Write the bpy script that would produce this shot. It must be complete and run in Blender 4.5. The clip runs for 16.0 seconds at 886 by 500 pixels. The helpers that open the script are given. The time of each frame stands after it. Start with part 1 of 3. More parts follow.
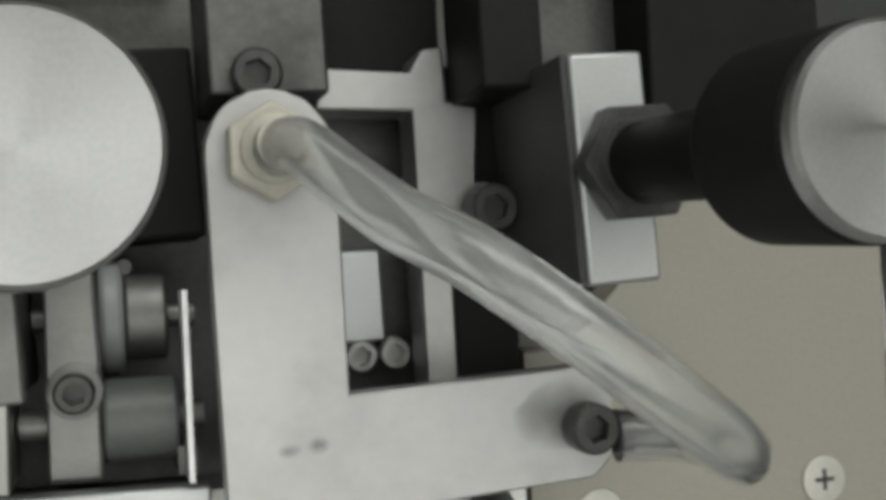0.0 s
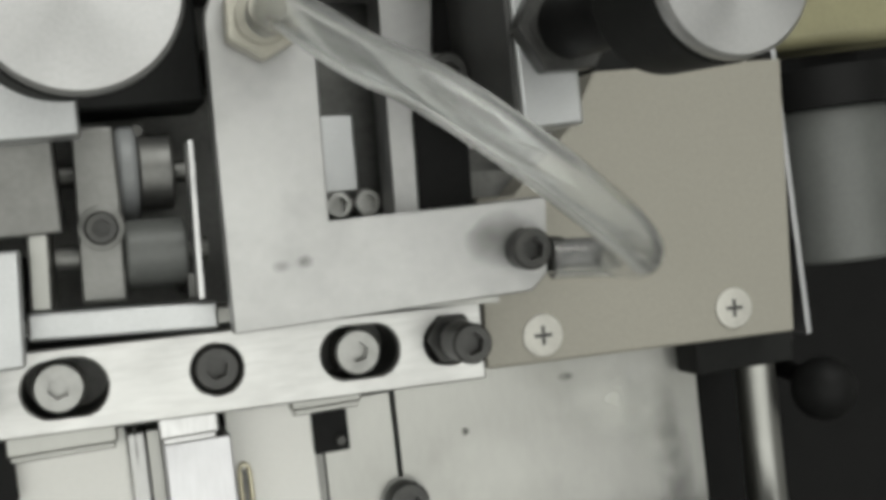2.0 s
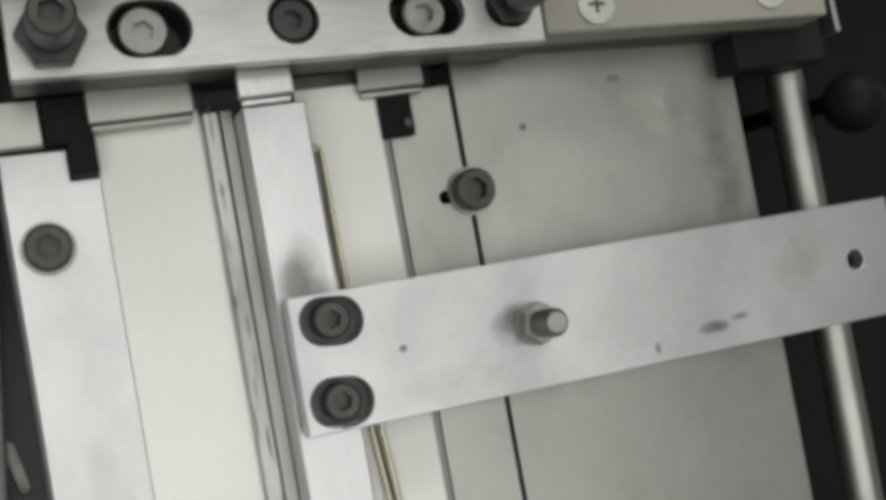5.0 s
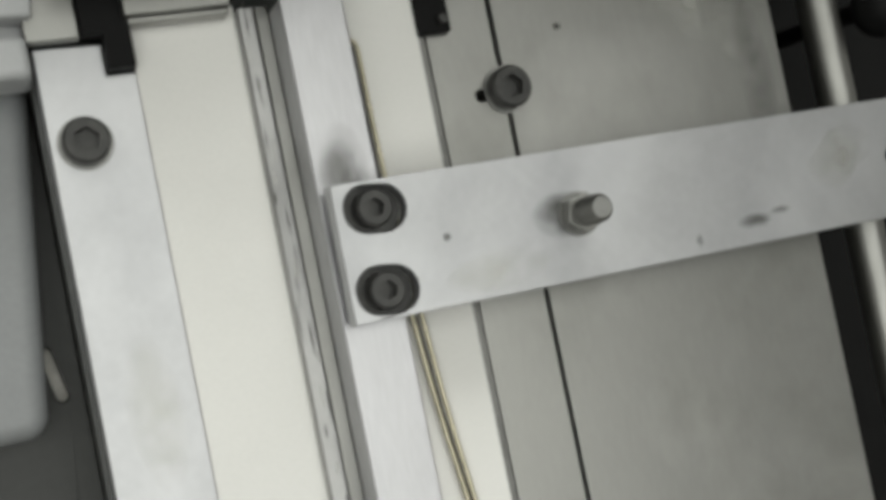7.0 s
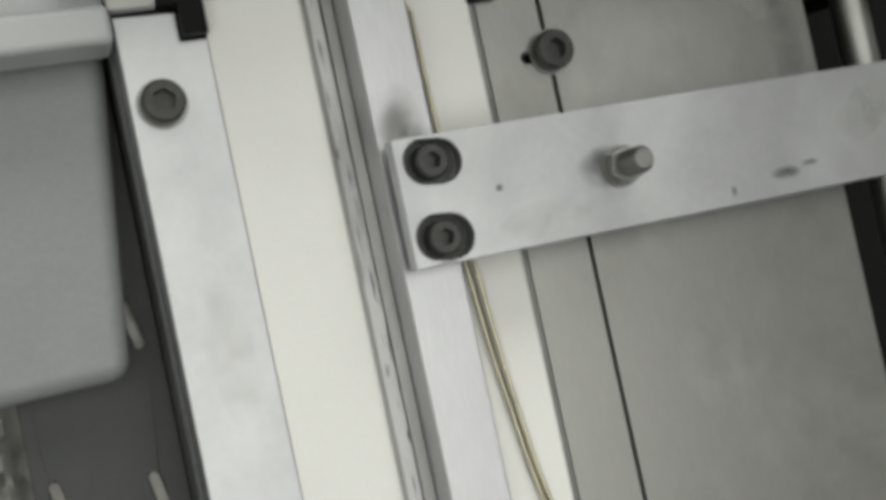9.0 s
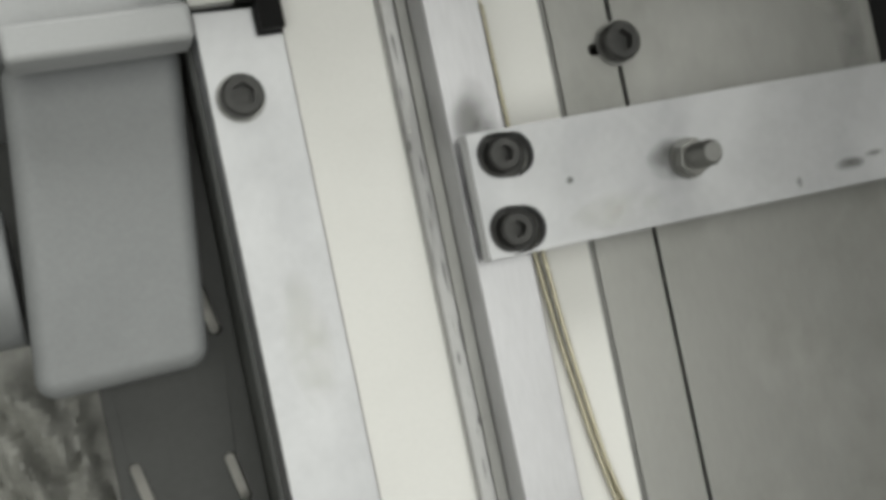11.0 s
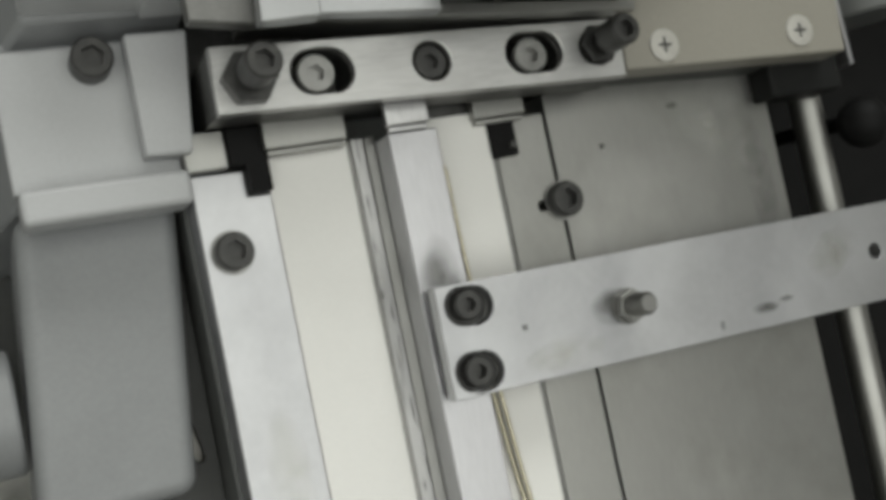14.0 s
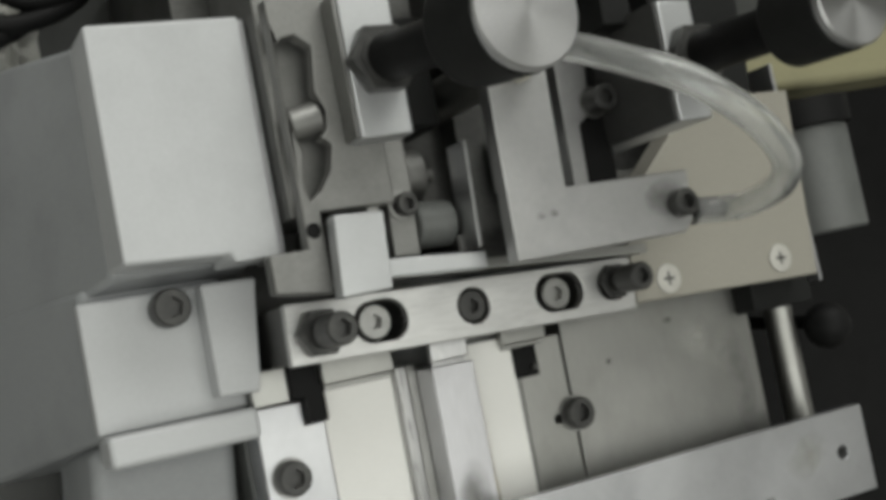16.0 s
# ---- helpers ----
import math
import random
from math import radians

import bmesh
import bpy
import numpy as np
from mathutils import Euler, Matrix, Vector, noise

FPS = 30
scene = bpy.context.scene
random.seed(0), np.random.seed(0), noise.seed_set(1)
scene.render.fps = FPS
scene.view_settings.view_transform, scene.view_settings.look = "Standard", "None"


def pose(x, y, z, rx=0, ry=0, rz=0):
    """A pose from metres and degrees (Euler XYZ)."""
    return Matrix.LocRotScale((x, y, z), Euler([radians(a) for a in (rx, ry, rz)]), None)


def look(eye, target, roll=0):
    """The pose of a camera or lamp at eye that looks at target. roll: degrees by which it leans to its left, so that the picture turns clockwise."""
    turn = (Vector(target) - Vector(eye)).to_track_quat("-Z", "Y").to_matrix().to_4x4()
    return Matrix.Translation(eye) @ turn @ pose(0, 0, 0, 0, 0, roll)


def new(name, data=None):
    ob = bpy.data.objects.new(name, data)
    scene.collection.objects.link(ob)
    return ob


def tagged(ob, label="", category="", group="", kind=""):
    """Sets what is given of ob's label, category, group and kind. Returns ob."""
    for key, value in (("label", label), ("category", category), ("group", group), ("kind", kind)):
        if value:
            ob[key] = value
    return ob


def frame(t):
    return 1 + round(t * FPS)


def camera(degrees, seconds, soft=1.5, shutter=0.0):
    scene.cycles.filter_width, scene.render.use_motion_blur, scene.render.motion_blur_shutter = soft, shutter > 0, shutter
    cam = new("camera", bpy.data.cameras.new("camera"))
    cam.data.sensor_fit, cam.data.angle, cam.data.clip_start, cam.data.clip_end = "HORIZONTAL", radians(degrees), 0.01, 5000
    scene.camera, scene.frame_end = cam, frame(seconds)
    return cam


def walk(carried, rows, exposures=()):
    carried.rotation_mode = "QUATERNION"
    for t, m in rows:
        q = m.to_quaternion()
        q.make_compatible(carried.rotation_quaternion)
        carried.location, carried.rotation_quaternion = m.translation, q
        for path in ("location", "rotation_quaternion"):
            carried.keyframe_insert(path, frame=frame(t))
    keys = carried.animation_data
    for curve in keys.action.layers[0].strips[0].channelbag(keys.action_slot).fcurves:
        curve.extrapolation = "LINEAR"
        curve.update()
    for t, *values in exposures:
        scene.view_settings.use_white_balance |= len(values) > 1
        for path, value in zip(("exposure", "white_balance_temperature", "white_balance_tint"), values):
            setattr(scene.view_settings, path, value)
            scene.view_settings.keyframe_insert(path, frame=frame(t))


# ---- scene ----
cam = camera(42.4, 16.0, soft=4.6)
PATH = [
    (0, 0.00043, 0.09314, 0.17875, 2.21, -15.97, -5.55),
    (0.5, -0.00104, 0.08920, 0.20001, 0.97, -16.53, -5.51),
    (1, -0.00324, 0.08650, 0.21099, 0.03, -16.86, -5.87),
    (1.5, -0.00436, 0.08453, 0.21101, -0.53, -16.62, -6.16),
    (2, -0.00736, 0.07744, 0.21229, -0.40, -16.85, -6.69),
    (2.5, -0.01026, 0.06819, 0.21341, -0.55, -16.69, -7.06),
    (3, -0.01660, 0.05770, 0.21379, -0.52, -17.33, -7.35),
    (3.5, -0.02220, 0.03921, 0.21469, 1.86, -17.48, -8.61),
    (4, -0.02865, 0.02080, 0.21262, 4.07, -17.84, -9.69),
    (4.5, -0.03474, 0.00894, 0.21069, 4.74, -18.34, -10.38),
    (5, -0.04243, -0.00260, 0.20833, 5.51, -19.12, -10.81),
    (7.3, -0.05444, -0.02470, 0.20063, 6.40, -19.41, -12.21),
    (7.5, -0.05360, -0.02588, 0.20152, 6.60, -18.99, -12.16),
    (8, -0.05537, -0.02335, 0.20494, 5.53, -18.89, -11.96),
    (8.5, -0.06232, -0.02871, 0.20731, 6.38, -18.84, -12.45),
    (9, -0.06835, -0.02940, 0.21209, 5.91, -18.64, -12.70),
    (9.5, -0.07181, -0.02927, 0.21413, 5.36, -17.95, -12.65),
    (10, -0.07430, -0.02933, 0.21434, 5.02, -16.97, -12.68),
    (10.2, -0.07810, -0.02821, 0.21349, 4.74, -17.50, -12.69),
    (12.3, -0.07781, -0.01759, 0.22317, 3.74, -17.13, -12.00),
    (12.5, -0.07827, -0.01906, 0.22552, 4.57, -17.13, -12.15),
    (13, -0.07889, -0.01616, 0.23013, 5.53, -17.55, -12.25),
    (13.5, -0.08566, -0.00987, 0.23309, 6.36, -19.45, -12.37),
    (14, -0.09503, -0.00483, 0.24051, 7.69, -21.44, -12.52),
    (14.5, -0.10721, 0.00339, 0.25053, 8.52, -23.20, -12.71),
    (15, -0.11765, 0.01850, 0.25356, 8.70, -24.62, -12.69),
    (15.5, -0.12623, 0.03443, 0.25509, 8.56, -25.88, -12.52),
    (16, -0.13169, 0.04917, 0.26033, 9.24, -26.65, -12.30),
]
walk(cam, [(t, pose(x, y, z, rx, ry, rz)) for t, x, y, z, rx, ry, rz in PATH],
     exposures=[(0, -0.18), (1.0, -0.04), (2.5, 0.02), (4.0, -0.06), (5.0, -0.16), (7.3, -0.24), (13, -0.28), (14.5, -0.22), (16, -0.08)])

# ---- light: a workshop with high windows to the north and a ceiling troffer ----
world = bpy.data.worlds.new("workshop_air")
world.use_nodes = True
world.node_tree.nodes["Background"].inputs[0].default_value = (0.9, 0.95, 1.0, 1)
world.node_tree.nodes["Background"].inputs[1].default_value = 0.03
scene.world = world


def area_lamp(name, eye, target, sx, sy, watts, colour):
    d = bpy.data.lights.new(name, "AREA")
    d.shape, d.size, d.size_y, d.energy, d.color = "RECTANGLE", sx, sy, watts, colour
    ob = new(name, d)
    ob.matrix_world = look(eye, target)
    return ob


area_lamp("window_light", (0.4, 1.75, 1.25), (0, 0, 0), 1.8, 1.0, 27, (0.99, 1.0, 0.955))
area_lamp("troffer_lamp", (-0.5, -0.28, 1.68), (-0.5, -0.28, 0), 2.9, 1.6, 24, (0.99, 1.0, 0.95))

# ---- materials ----
MM = 0.001


def material(name, colour, rough=0.5, metal=0.0, grain=0.12, stretch=(1, 1, 1), size=900.0, stain=0.15, stain_size=60.0,
             bump=0.05, rough_var=0.12, spec=0.5, stain_colour=None, cloud=0.0, cloud_size=30.0):
    m = bpy.data.materials.new(name)
    m.use_nodes = True
    nt = m.node_tree
    b = nt.nodes["Principled BSDF"]
    b.inputs["Roughness"].default_value, b.inputs["Metallic"].default_value = rough, metal
    b.inputs["Specular IOR Level"].default_value = spec
    co = nt.nodes.new("ShaderNodeTexCoord")
    mp = nt.nodes.new("ShaderNodeMapping")
    mp.inputs["Scale"].default_value = stretch
    nt.links.new(co.outputs["Object"], mp.inputs["Vector"])
    fine = nt.nodes.new("ShaderNodeTexNoise")
    fine.inputs["Scale"].default_value, fine.inputs["Detail"].default_value = size, 4
    nt.links.new(mp.outputs[0], fine.inputs["Vector"])
    big = nt.nodes.new("ShaderNodeTexNoise")
    big.inputs["Scale"].default_value, big.inputs["Detail"].default_value = stain_size, 5
    big.inputs["Roughness"].default_value = 0.6
    nt.links.new(co.outputs["Object"], big.inputs["Vector"])
    r1 = nt.nodes.new("ShaderNodeMapRange")
    r1.inputs["From Min"].default_value, r1.inputs["From Max"].default_value = 0.3, 0.7
    r1.inputs["To Min"].default_value, r1.inputs["To Max"].default_value = 1 - grain, 1 + grain
    nt.links.new(fine.outputs[0], r1.inputs["Value"])
    sc = nt.nodes.new("ShaderNodeVectorMath")
    sc.operation = "SCALE"
    sc.inputs[0].default_value = colour
    nt.links.new(r1.outputs[0], sc.inputs["Scale"])
    r2 = nt.nodes.new("ShaderNodeMapRange")
    r2.inputs["From Min"].default_value, r2.inputs["From Max"].default_value = 0.48, 0.75
    r2.inputs["To Min"].default_value, r2.inputs["To Max"].default_value = 0.0, min(1.0, stain * 3)
    nt.links.new(big.outputs[0], r2.inputs["Value"])
    mix = nt.nodes.new("ShaderNodeMix")
    mix.data_type = "RGBA"
    dark = stain_colour or tuple(c * 0.55 for c in colour)
    mix.inputs["B"].default_value = (*dark, 1)
    nt.links.new(r2.outputs[0], mix.inputs["Factor"])
    nt.links.new(sc.outputs[0], mix.inputs["A"])
    last = mix.outputs["Result"]
    if cloud:
        wisp = nt.nodes.new("ShaderNodeTexNoise")
        wisp.inputs["Scale"].default_value, wisp.inputs["Detail"].default_value = cloud_size, 6
        wisp.inputs["Distortion"].default_value = 0.5
        nt.links.new(co.outputs["Object"], wisp.inputs["Vector"])
        r4 = nt.nodes.new("ShaderNodeMapRange")
        r4.inputs["From Min"].default_value, r4.inputs["From Max"].default_value = 0.47, 0.68
        r4.inputs["To Min"].default_value, r4.inputs["To Max"].default_value = 0.0, cloud
        nt.links.new(wisp.outputs[0], r4.inputs["Value"])
        pale = nt.nodes.new("ShaderNodeMix")
        pale.data_type = "RGBA"
        pale.inputs["B"].default_value = (*[min(0.9, c * 1.45 + 0.05) for c in colour], 1)
        nt.links.new(r4.outputs[0], pale.inputs["Factor"])
        nt.links.new(last, pale.inputs["A"])
        last = pale.outputs["Result"]
    nt.links.new(last, b.inputs["Base Color"])
    r3 = nt.nodes.new("ShaderNodeMapRange")
    r3.inputs["To Min"].default_value, r3.inputs["To Max"].default_value = rough - rough_var, rough + rough_var
    nt.links.new(big.outputs[0], r3.inputs["Value"])
    nt.links.new(r3.outputs[0], b.inputs["Roughness"])
    bp = nt.nodes.new("ShaderNodeBump")
    bp.inputs["Strength"].default_value, bp.inputs["Distance"].default_value = bump, 0.0004
    nt.links.new(fine.outputs[0], bp.inputs["Height"])
    nt.links.new(bp.outputs[0], b.inputs["Normal"])
    return m


ALU_X = material("milled_aluminium_along", (0.54, 0.54, 0.53), 0.42, 1.0, 0.08, (0.12, 1, 1), 1500, 0.12, 45, 0.06)
ALU_Y = material("milled_aluminium_lengthwise", (0.57, 0.57, 0.585), 0.42, 1.0, 0.04, (1, 0.12, 1), 1500, 0.12, 45, 0.06)
ALU_WORN = material("worn_aluminium", (0.51, 0.515, 0.525), 0.42, 1.0, 0.03, (1, 1, 1), 500, 0.26, 30, 0.03, stain_colour=(0.41, 0.415, 0.43), cloud=0.32, cloud_size=26)
ALU_BRIGHT = material("bead_blasted_aluminium", (0.55, 0.56, 0.565), 0.5, 1.0, 0.05, (1, 1, 1), 2200, 0.05, 30, 0.05)
STEEL = material("ground_steel", (0.56, 0.56, 0.56), 0.36, 1.0, 0.1, (1, 0.1, 1), 1800, 0.2, 70, 0.05)
STEEL_GREY = material("grey_steel_plate", (0.345, 0.345, 0.328), 0.4, 1.0, 0.025, (1, 0.3, 1), 900, 0.3, 22, 0.02, stain_colour=(0.26, 0.26, 0.24), cloud=0.45, cloud_size=20)
STEEL_MID = material("bead_dulled_steel", (0.24, 0.24, 0.23), 0.5, 0.8, 0.06, (1, 1, 1), 900, 0.25, 40, 0.06)
PAINT_DUSK = material("slate_grey_enamel", (0.11, 0.115, 0.11), 0.45, 0.0, 0.06, (1, 1, 1), 900, 0.2, 30, 0.06)
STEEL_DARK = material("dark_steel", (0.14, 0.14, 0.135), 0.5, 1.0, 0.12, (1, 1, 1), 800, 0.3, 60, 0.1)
ZINC = material("zinc_plated_screw", (0.29, 0.29, 0.28), 0.36, 1.0, 0.06, (1, 1, 1), 1500, 0.2, 200, 0.05)
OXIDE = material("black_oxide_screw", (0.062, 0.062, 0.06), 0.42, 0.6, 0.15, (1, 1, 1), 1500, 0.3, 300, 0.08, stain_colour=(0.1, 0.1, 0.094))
BLACK = material("black_anodised", (0.012, 0.0125, 0.012), 0.6, 0.0, 0.15, (1, 1, 1), 900, 0.2, 60, 0.08, spec=0.18)
RUBBER = material("black_plastic", (0.007, 0.007, 0.007), 0.55, 0.0, 0.15, (1, 1, 1), 900, 0.2, 80, 0.06, spec=0.15)
BEIGE = material("beige_coated_plate", (0.3, 0.287, 0.247), 0.5, 0.15, 0.05, (1, 1, 1), 1400, 0.1, 22, 0.04, stain_colour=(0.28, 0.27, 0.23))
PAINT = material("light_grey_machine_paint", (0.5, 0.51, 0.515), 0.42, 0.0, 0.03, (1, 1, 1), 1200, 0.1, 28, 0.05)
PAINT_MID = material("mid_grey_machine_paint", (0.29, 0.3, 0.305), 0.45, 0.0, 0.04, (1, 1, 1), 900, 0.13, 26, 0.06)
PAINT_DARK = material("dark_grey_machine_paint", (0.042, 0.044, 0.041), 0.5, 0.0, 0.1, (1, 1, 1), 700, 0.2, 25, 0.08)
TAPE = material("white_paper_strip", (0.9, 0.895, 0.86), 0.6, 0.0, 0.02, (1, 1, 1), 1500, 0.03, 25, 0.03)
BRASS = material("brass_wire", (0.6, 0.56, 0.42), 0.3, 1.0, 0.08, (1, 1, 1), 1500, 0.2, 200, 0.04)
YELLOW = material("pale_yellow_plastic", (0.25, 0.236, 0.14), 0.45, 0.0, 0.06, (1, 1, 1), 800, 0.2, 40, 0.05)
BAG = material("crumpled_white_film", (0.38, 0.38, 0.35), 0.5, 0.0, 0.1, (1, 1, 1), 500, 0.3, 60, 0.1)
WALL = material("workshop_wall_paint", (0.76, 0.76, 0.74), 0.7, 0.0, 0.03, (1, 1, 1), 40, 0.1, 1.5, 0.03)
NYLON = material("pale_nylon", (0.6, 0.58, 0.5), 0.4, 0.0, 0.06, (1, 1, 1), 900, 0.2, 120, 0.05)
PALE = material("pale_plated_screw", (0.52, 0.51, 0.47), 0.45, 0.3, 0.05, (1, 1, 1), 900, 0.2, 250, 0.05)
# near-black tone that holds the shade on the adjuster block's west face
SHADED_SIDE = material("shaded_block_side", (0.06, 0.06, 0.058), 0.55, 0.2, 0.1, (1, 1, 1), 800, 0.2, 60, 0.05)
ALU_DULL = material("dull_arm_aluminium", (0.44, 0.44, 0.435), 0.45, 1.0, 0.03, (1, 1, 1), 500, 0.22, 30, 0.03)
FLOOR = material("workshop_concrete", (0.3, 0.3, 0.29), 0.6, 0.0, 0.1, (1, 1, 1), 60, 0.25, 2.0, 0.08)


def turned_face():
    m = material("turned_aluminium_face", (0.43, 0.43, 0.43), 0.36, 1.0, 0.05, (1, 1, 1), 1800, 0.06, 60, 0.03)
    nt = m.node_tree
    b = nt.nodes["Principled BSDF"]
    tn = nt.nodes.new("ShaderNodeTangent")
    tn.direction_type, tn.axis = "RADIAL", "Z"
    b.inputs["Anisotropic"].default_value = 0.75
    nt.links.new(tn.outputs[0], b.inputs["Tangent"])
    return m


TURNED = turned_face()


def clear_tube():
    m = bpy.data.materials.new("clear_soft_tube")
    m.use_nodes = True
    b = m.node_tree.nodes["Principled BSDF"]
    b.inputs["Base Color"].default_value = (0.93, 0.94, 0.93, 1)
    b.inputs["Transmission Weight"].default_value = 0.88
    b.inputs["Roughness"].default_value = 0.05
    b.inputs["IOR"].default_value = 1.4
    return m


TUBE = clear_tube()


def soft_smear(name, colour, strength, rough, metal, grain):
    """A thin film of dirt that thins out towards its ragged rim."""
    m = bpy.data.materials.new(name)
    m.use_nodes = True
    nt = m.node_tree
    b = nt.nodes["Principled BSDF"]
    b.inputs["Base Color"].default_value = (*colour, 1)
    b.inputs["Roughness"].default_value, b.inputs["Metallic"].default_value = rough, metal
    co = nt.nodes.new("ShaderNodeTexCoord")
    mid = nt.nodes.new("ShaderNodeVectorMath")
    mid.operation = "MULTIPLY_ADD"
    mid.inputs[1].default_value, mid.inputs[2].default_value = (2, 2, 0), (-1, -1, 0)
    nt.links.new(co.outputs["Generated"], mid.inputs[0])
    ln = nt.nodes.new("ShaderNodeVectorMath")
    ln.operation = "LENGTH"
    nt.links.new(mid.outputs[0], ln.inputs[0])
    nz = nt.nodes.new("ShaderNodeTexNoise")
    nz.inputs["Scale"].default_value, nz.inputs["Detail"].default_value = grain, 5
    nt.links.new(co.outputs["Object"], nz.inputs["Vector"])
    r = nt.nodes.new("ShaderNodeMapRange")
    r.inputs["From Min"].default_value, r.inputs["From Max"].default_value = 0.0, 0.92
    r.inputs["To Min"].default_value, r.inputs["To Max"].default_value = 1.0, 0.0
    nt.links.new(ln.outputs["Value"], r.inputs["Value"])
    n2 = nt.nodes.new("ShaderNodeMapRange")
    n2.inputs["From Min"].default_value, n2.inputs["From Max"].default_value = 0.3, 0.62
    n2.inputs["To Max"].default_value = strength
    nt.links.new(nz.outputs[0], n2.inputs["Value"])
    mu = nt.nodes.new("ShaderNodeMath")
    mu.operation = "MULTIPLY"
    nt.links.new(r.outputs[0], mu.inputs[0])
    nt.links.new(n2.outputs[0], mu.inputs[1])
    nt.links.new(mu.outputs[0], b.inputs["Alpha"])
    return m


OILY = soft_smear("thin_oily_dirt", (0.17, 0.17, 0.16), 0.6, 0.5, 0.6, 120)
DULL = soft_smear("dull_grey_film", (0.31, 0.31, 0.3), 0.6, 0.55, 0.9, 90)
WIPED = soft_smear("pale_wiped_streak", (0.72, 0.72, 0.68), 0.45, 0.4, 1.0, 120)

# ---- building helpers, all in millimetres ----


DATUM = Matrix.Identity(4)


def datum(about=(0, 0), move=(0, 0, 0), turn=0.0, size=1.0):
    """Seats the assembly that is built next: it is drawn square, then turned about a point of the deck and set down on its mounting face."""
    global DATUM
    DATUM = (Matrix.Translation((about[0] + move[0], about[1] + move[1], move[2])) @ Matrix.Rotation(radians(turn), 4, "Z")
             @ Matrix.Diagonal((size, size, 1, 1)) @ Matrix.Translation((-about[0], -about[1], 0)))


def part(name, bm, mat, parent=None, label="", bevel=0.0, segs=2, smooth=True, at=None):
    """One mesh object; bm in millimetres. at: the object's own origin, in millimetres."""
    bm.transform(DATUM)
    if at is not None:
        at = DATUM @ Vector(at)
        bmesh.ops.translate(bm, verts=bm.verts, vec=[-v for v in at])
    bmesh.ops.scale(bm, verts=bm.verts, vec=(MM, MM, MM))
    bmesh.ops.recalc_face_normals(bm, faces=bm.faces)
    me = bpy.data.meshes.new(name)
    bm.to_mesh(me)
    bm.free()
    me.materials.append(mat)
    ob = new(name, me)
    if at is not None:
        ob.location = [v * MM for v in at]
    if smooth:
        me.shade_smooth()
        me.set_sharp_from_angle(angle=radians(38))
    if bevel:
        md = ob.modifiers.new("edges", "BEVEL")
        md.width, md.segments, md.limit_method, md.angle_limit = bevel * MM, segs, "ANGLE", radians(40)
        md.harden_normals = False
    if parent is not None:
        ob.parent = parent
        bpy.context.view_layer.update()
        ob.matrix_parent_inverse = parent.matrix_world.inverted()
    if label:
        ob["label"] = label
    return ob


def thing(name, at, label, category, group="", kind=""):
    e = new(name)
    at = DATUM @ Vector(at)
    e.empty_display_size = 0.005
    e.location = [v * MM for v in at]
    e.matrix_world = Matrix.Translation([v * MM for v in at])
    bpy.context.view_layer.update()
    return tagged(e, label, category, group, kind)


def box(x0, x1, y0, y1, z0, z1, bm=None):
    bm = bm or bmesh.new()
    vs = [bm.verts.new((x, y, z)) for z in (z0, z1) for y in (y0, y1) for x in (x0, x1)]
    for f in ((0, 2, 3, 1), (4, 5, 7, 6), (0, 1, 5, 4), (2, 6, 7, 3), (0, 4, 6, 2), (1, 3, 7, 5)):
        bm.faces.new([vs[i] for i in f])
    return bm


def ring(cx, cy, r, n=24, turn=0.0):
    return [(cx + r * math.cos(turn + 2 * math.pi * i / n), cy + r * math.sin(turn + 2 * math.pi * i / n)) for i in range(n)]


def slot(cx, cy, length, width, turn=0.0, n=10):
    h, r = (length - width) / 2, width / 2
    pts = [(h + r * math.cos(a), r * math.sin(a)) for a in [math.pi * (i / n - 0.5) for i in range(n + 1)]]
    pts += [(-h + r * math.cos(a), r * math.sin(a)) for a in [math.pi * (i / n + 0.5) for i in range(n + 1)]]
    c, s = math.cos(turn), math.sin(turn)
    return [(cx + x * c - y * s, cy + x * s + y * c) for x, y in pts]


def plate(outline, z0, z1, holes=()):
    """A flat plate with openings that go through it."""
    bm = bmesh.new()
    edges = []
    for loop in (outline, *holes):
        vs = [bm.verts.new((x, y, z1)) for x, y in loop]
        edges += [bm.edges.new((vs[i], vs[(i + 1) % len(vs)])) for i in range(len(vs))]
    bmesh.ops.triangle_fill(bm, use_beauty=True, use_dissolve=False, edges=edges)
    out = bmesh.ops.extrude_face_region(bm, geom=list(bm.faces))
    low = [v for v in out["geom"] if isinstance(v, bmesh.types.BMVert)]
    bmesh.ops.translate(bm, verts=low, vec=(0, 0, z0 - z1))
    return bm


def lathe(cx, cy, profile, n=32, bm=None):
    """Turned shape about a vertical axis; profile: (radius, z) from the bottom up, closed at both ends."""
    bm = bm or bmesh.new()
    loops = []
    for r, z in profile:
        loops.append([bm.verts.new((x, y, z)) for x, y in ring(cx, cy, r, n)])
    for a, b in zip(loops, loops[1:]):
        for i in range(n):
            bm.faces.new((a[i], a[(i + 1) % n], b[(i + 1) % n], b[i]))
    bm.faces.new(loops[0][::-1])
    bm.faces.new(loops[-1])
    return bm


def rod(p, q, r, n=16, bm=None):
    bm = bm or bmesh.new()
    p, q = Vector(p), Vector(q)
    m = (q - p).to_track_quat("Z", "Y").to_matrix()
    loops = [[bm.verts.new(c + m @ Vector((x, y, 0))) for x, y in ring(0, 0, r, n)] for c in (p, q)]
    for i in range(n):
        bm.faces.new((loops[0][i], loops[0][(i + 1) % n], loops[1][(i + 1) % n], loops[1][i]))
    bm.faces.new(loops[0][::-1])
    bm.faces.new(loops[1])
    return bm


